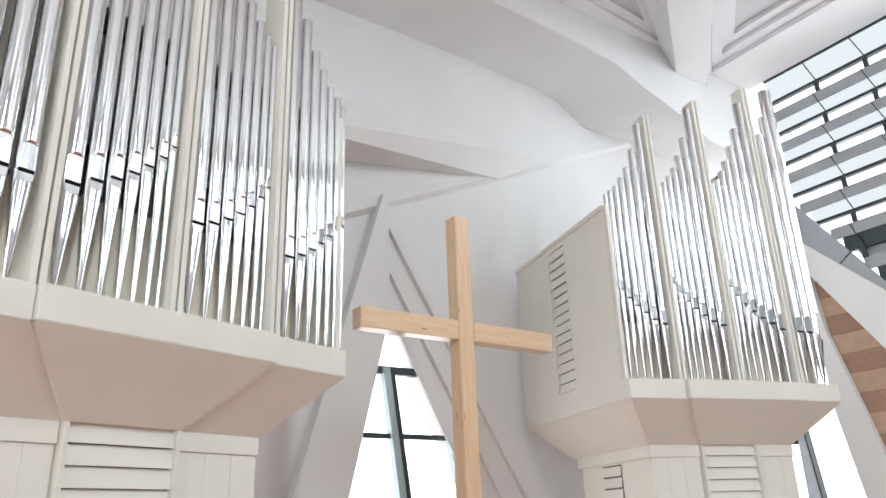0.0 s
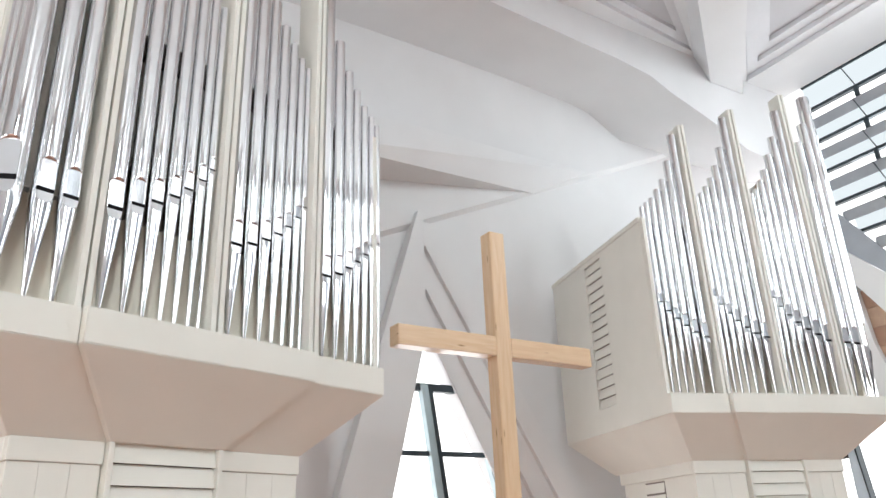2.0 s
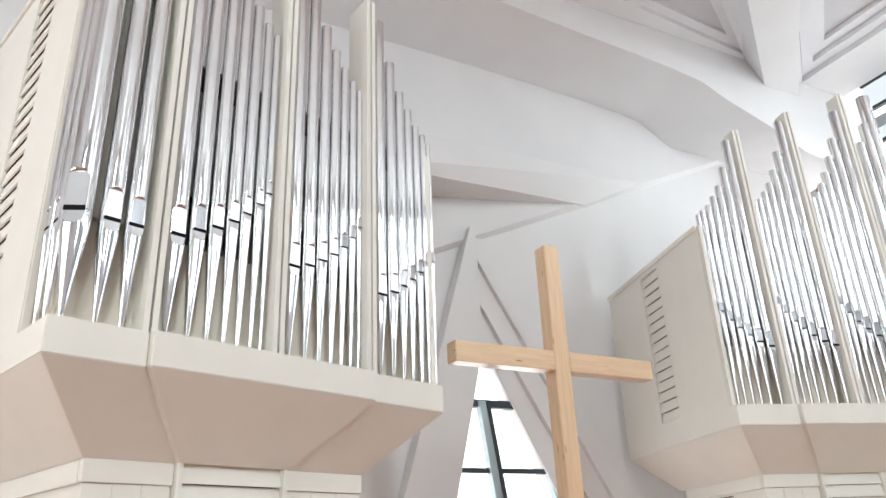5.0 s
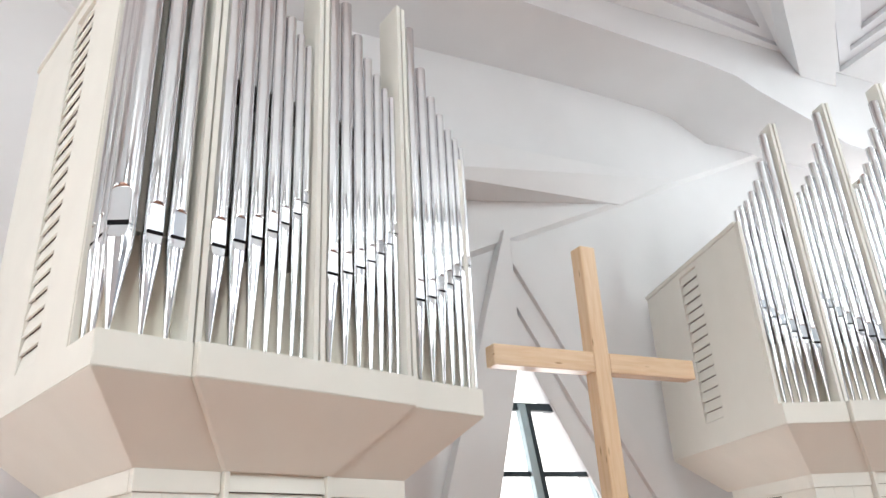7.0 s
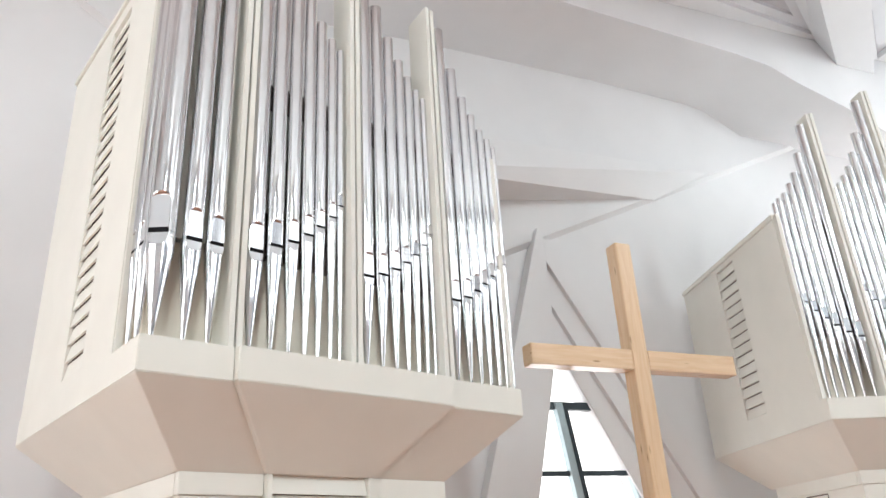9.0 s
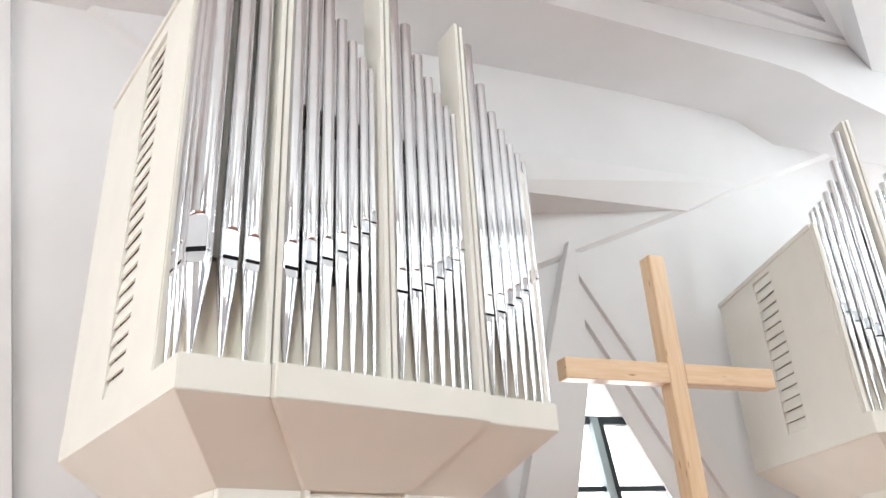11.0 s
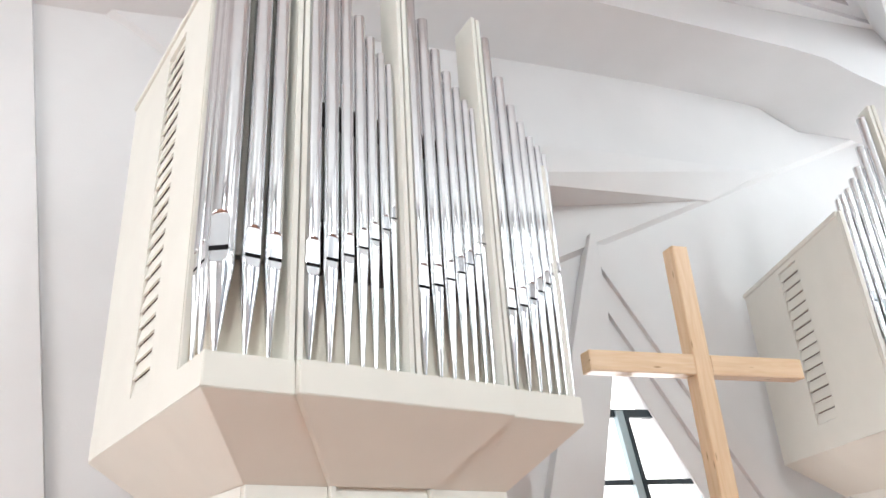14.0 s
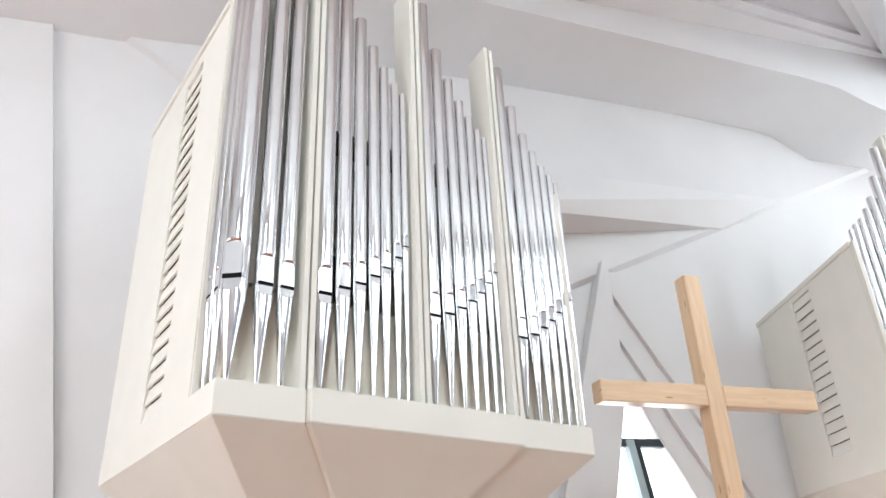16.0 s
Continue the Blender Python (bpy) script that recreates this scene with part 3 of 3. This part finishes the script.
    put("bay_side", box(2.105, 2.125, 0.31, DEPTH, LEDGE_T, 5.62, P))
    # backing behind the pipes: pale below, panels painted as shaded openings above
    put("backing_panel", box(0.05, 2.60, 0.26, 0.28, LEDGE_T, 3.46, P), CREAM_IN, bevel=0)
    put("opening_shade_panel", box(0.05, 2.10, 0.262, 0.30, 3.464, 3.80, P), DARK, bevel=0)
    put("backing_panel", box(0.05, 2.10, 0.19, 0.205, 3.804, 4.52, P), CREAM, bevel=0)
    put("opening_shade_panel", box(0.05, 2.10, 0.195, 0.21, 4.523, 4.73, P), DARK, bevel=0)
    put("backing_panel", box(2.23, 2.56, 0.195, 0.21, 3.464, 6.0, P), CREAM, bevel=0)
    put("corner_backing", box(2.56, 2.58, 0.20, 0.43, LEDGE_T, 5.6, P), CREAM_IN, bevel=0)
    put("corner_backing", box(2.582, 2.645, 0.43, 0.443, LEDGE_T, 5.6, P), CREAM_IN, bevel=0)
    # ledge: inner, proud middle, outer with its return
    put("ledge", box(-0.004, 0.667, 0, 0.5, LEDGE_B, LEDGE_T, P), bevel=0.006)
    put("ledge", box(0.67, 2.178, -0.05, 0.5, LEDGE_B, LEDGE_T, P), bevel=0.006)
    put("ledge", box(2.181, LENGTH + 0.006, 0, DEPTH, LEDGE_B, LEDGE_T, P), bevel=0.006)
    # sloping underside
    lz, lf = 2.215, 0.41
    put("soffit", slab([P(0, 0.0, LEDGE_B - 0.002), P(0.667, 0, LEDGE_B - 0.002), P(0.667, DEPTH, LEDGE_B - 0.002), P(0, DEPTH, LEDGE_B - 0.002)],
                       [P(0.41, lf, lz), P(1.06, lf, lz), P(1.06, 2.02, lz), P(0.41, 2.02, lz)]), bevel=0.003)
    put("soffit", slab([P(0.67, -0.05, LEDGE_B - 0.002), P(2.178, -0.05, LEDGE_B - 0.002), P(2.178, 1.0, LEDGE_B - 0.002), P(0.67, 1.0, LEDGE_B - 0.002)],
                       [P(1.04, lf - 0.045, lz), P(1.768, lf - 0.045, lz), P(1.768, 1.0, lz), P(1.04, 1.0, lz)]), bevel=0.003)
    put("soffit", slab([P(2.181, 0.0, LEDGE_B - 0.002), P(LENGTH + 0.006, 0, LEDGE_B - 0.002), P(LENGTH + 0.006, DEPTH, LEDGE_B - 0.002), P(2.181, DEPTH, LEDGE_B - 0.002)],
                       [P(1.75, lf, lz), P(2.28, lf, lz), P(2.28, 1.95, lz), P(1.75, 1.95, lz)]), bevel=0.003)
    # lower case with boards, header strips and the louvred middle
    put("lower_case", box(0.45, 2.25, 0.44, 1.90, -lift, lz + 0.01, P))
    put("plinth", box(0.43, 2.27, 0.41, 1.92, -lift, 0.018, P))
    for s0, s1 in ((0.412, 1.035), (1.775, 2.275)):
        put("header", box(s0, s1, 0.405, 0.46, 2.095, lz, P))
        n = 3
        for i in range(n):
            w = (s1 - s0 - 0.02) / n
            put("board", box(s0 + 0.01 + i * w + 0.0006, s0 + 0.01 + (i + 1) * w - 0.0006, 0.42, 0.44, 0.02, 2.093, P), bevel=0.0012)
    for s0, s1 in ((1.04, 1.072), (1.738, 1.770)):
        put("stile", box(s0, s1, 0.365, 0.45, 0.02, lz + 0.002, P))
    # dark sheet in place of the shade between louvres
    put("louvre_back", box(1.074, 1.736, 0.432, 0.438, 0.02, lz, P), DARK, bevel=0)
    for i in range(18):
        z1 = lz + 0.004 - i * 0.119
        put("louvre", slab([P(1.073, 0.385, z1 - 0.112), P(1.737, 0.385, z1 - 0.112), P(1.737, 0.400, z1 - 0.112), P(1.073, 0.400, z1 - 0.112)],
                           [P(1.073, 0.412, z1 + 0.004), P(1.737, 0.412, z1 + 0.004), P(1.737, 0.427, z1 + 0.004), P(1.073, 0.427, z1 + 0.004)]), bevel=0.002)
    for s0, s1 in ((0.412, 0.452), (2.248, 2.275)):
        put("side_header", box(s0, s1, 0.462, 1.92, 2.095, lz, P))
    # shade behind the vent slats, put in as a dark sheet
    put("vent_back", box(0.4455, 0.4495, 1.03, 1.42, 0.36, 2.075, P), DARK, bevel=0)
    for i in range(14):
        z1 = 2.06 - i * 0.119
        put("vent_slat", slab([P(0.428, 1.03, z1 - 0.10), P(0.428, 1.42, z1 - 0.10), P(0.433, 1.42, z1 - 0.10), P(0.433, 1.03, z1 - 0.10)],
                              [P(0.439, 1.03, z1), P(0.439, 1.42, z1), P(0.444, 1.42, z1), P(0.444, 1.03, z1)]), bevel=0)
    # posts, each a pair of deep boards, a dark core as the slit's shade
    for s, top in ((0.640 + post_shift, 5.95), (1.380 + post_shift, 6.26), (2.176 + post_shift, 6.58)):
        post = put("post", slab([P(s + 0.007, 0.02, LEDGE_T), P(s + 0.042, 0.02, LEDGE_T), P(s + 0.042, 0.25, LEDGE_T), P(s + 0.007, 0.25, LEDGE_T)],
                                [P(s + 0.007, 0.02, top), P(s + 0.042, 0.02, top), P(s + 0.042, 0.25, top - 0.05), P(s + 0.007, 0.25, top - 0.05)]), bevel=0.002)
        put("post_half", box(s - 0.042, s - 0.007, 0.02, 0.20, LEDGE_T, top - 0.01, P), parent=post, bevel=0.002)
        put("slit_shade", box(s - 0.0065, s + 0.0065, 0.045, 0.19, LEDGE_T, top - 0.06, P), DARK, parent=post, bevel=0)
    for s, d, t, ms in PIPES:
        body = tagged(new("organ_pipe", ms[0]))
        body.parent = org
        body.matrix_basis = Matrix.Translation(P(s + (pipe_shift if s < 2.5 else 0), d, LEDGE_T)) @ Matrix.Diagonal((squeeze, squeeze, tall, 1)) @ Matrix.Translation((0, 0, -LEDGE_T)) @ Matrix.Rotation(turn + side * radians(t), 4, "Z")
        for nm, me in zip(("pipe_foot", "mouth_slot"), ms[1:]):
            c = new(nm, me)
            c.parent = body
    return org


organ(-1.29, -0.395, 18.9, -1, 0.0, "cream organ case with polished tin pipes on a corbelled base")
right_organ = organ(1.872, -0.091, 14.95, 1, 0.093, "cream organ case with polished tin pipes beside the side window", 0.065, 0.974, 0.979, 0.065, 0.03)

# small wooden brace behind the short pipes of the far organ
a = radians(14.95)
along, inward = Vector((math.cos(a), -math.sin(a), 0)), Vector((math.sin(a), math.cos(a), 0))
foot_end, head_end = (Vector((1.935, -0.108, 0.10)) + along * s + inward * 0.31 + Vector((0, 0, z)) for s, z in ((1.66, 5.12), (1.87, 5.43)))
side_way = (head_end - foot_end).cross(inward).normalized() * 0.028
part("wooden_brace", slab([foot_end + side_way, foot_end - side_way, foot_end - side_way + inward * 0.05, foot_end + side_way + inward * 0.05],
                          [head_end + side_way, head_end - side_way, head_end - side_way + inward * 0.05, head_end + side_way + inward * 0.05]), BRICK_A, right_organ, "light brown wooden brace", bevel=0.004)
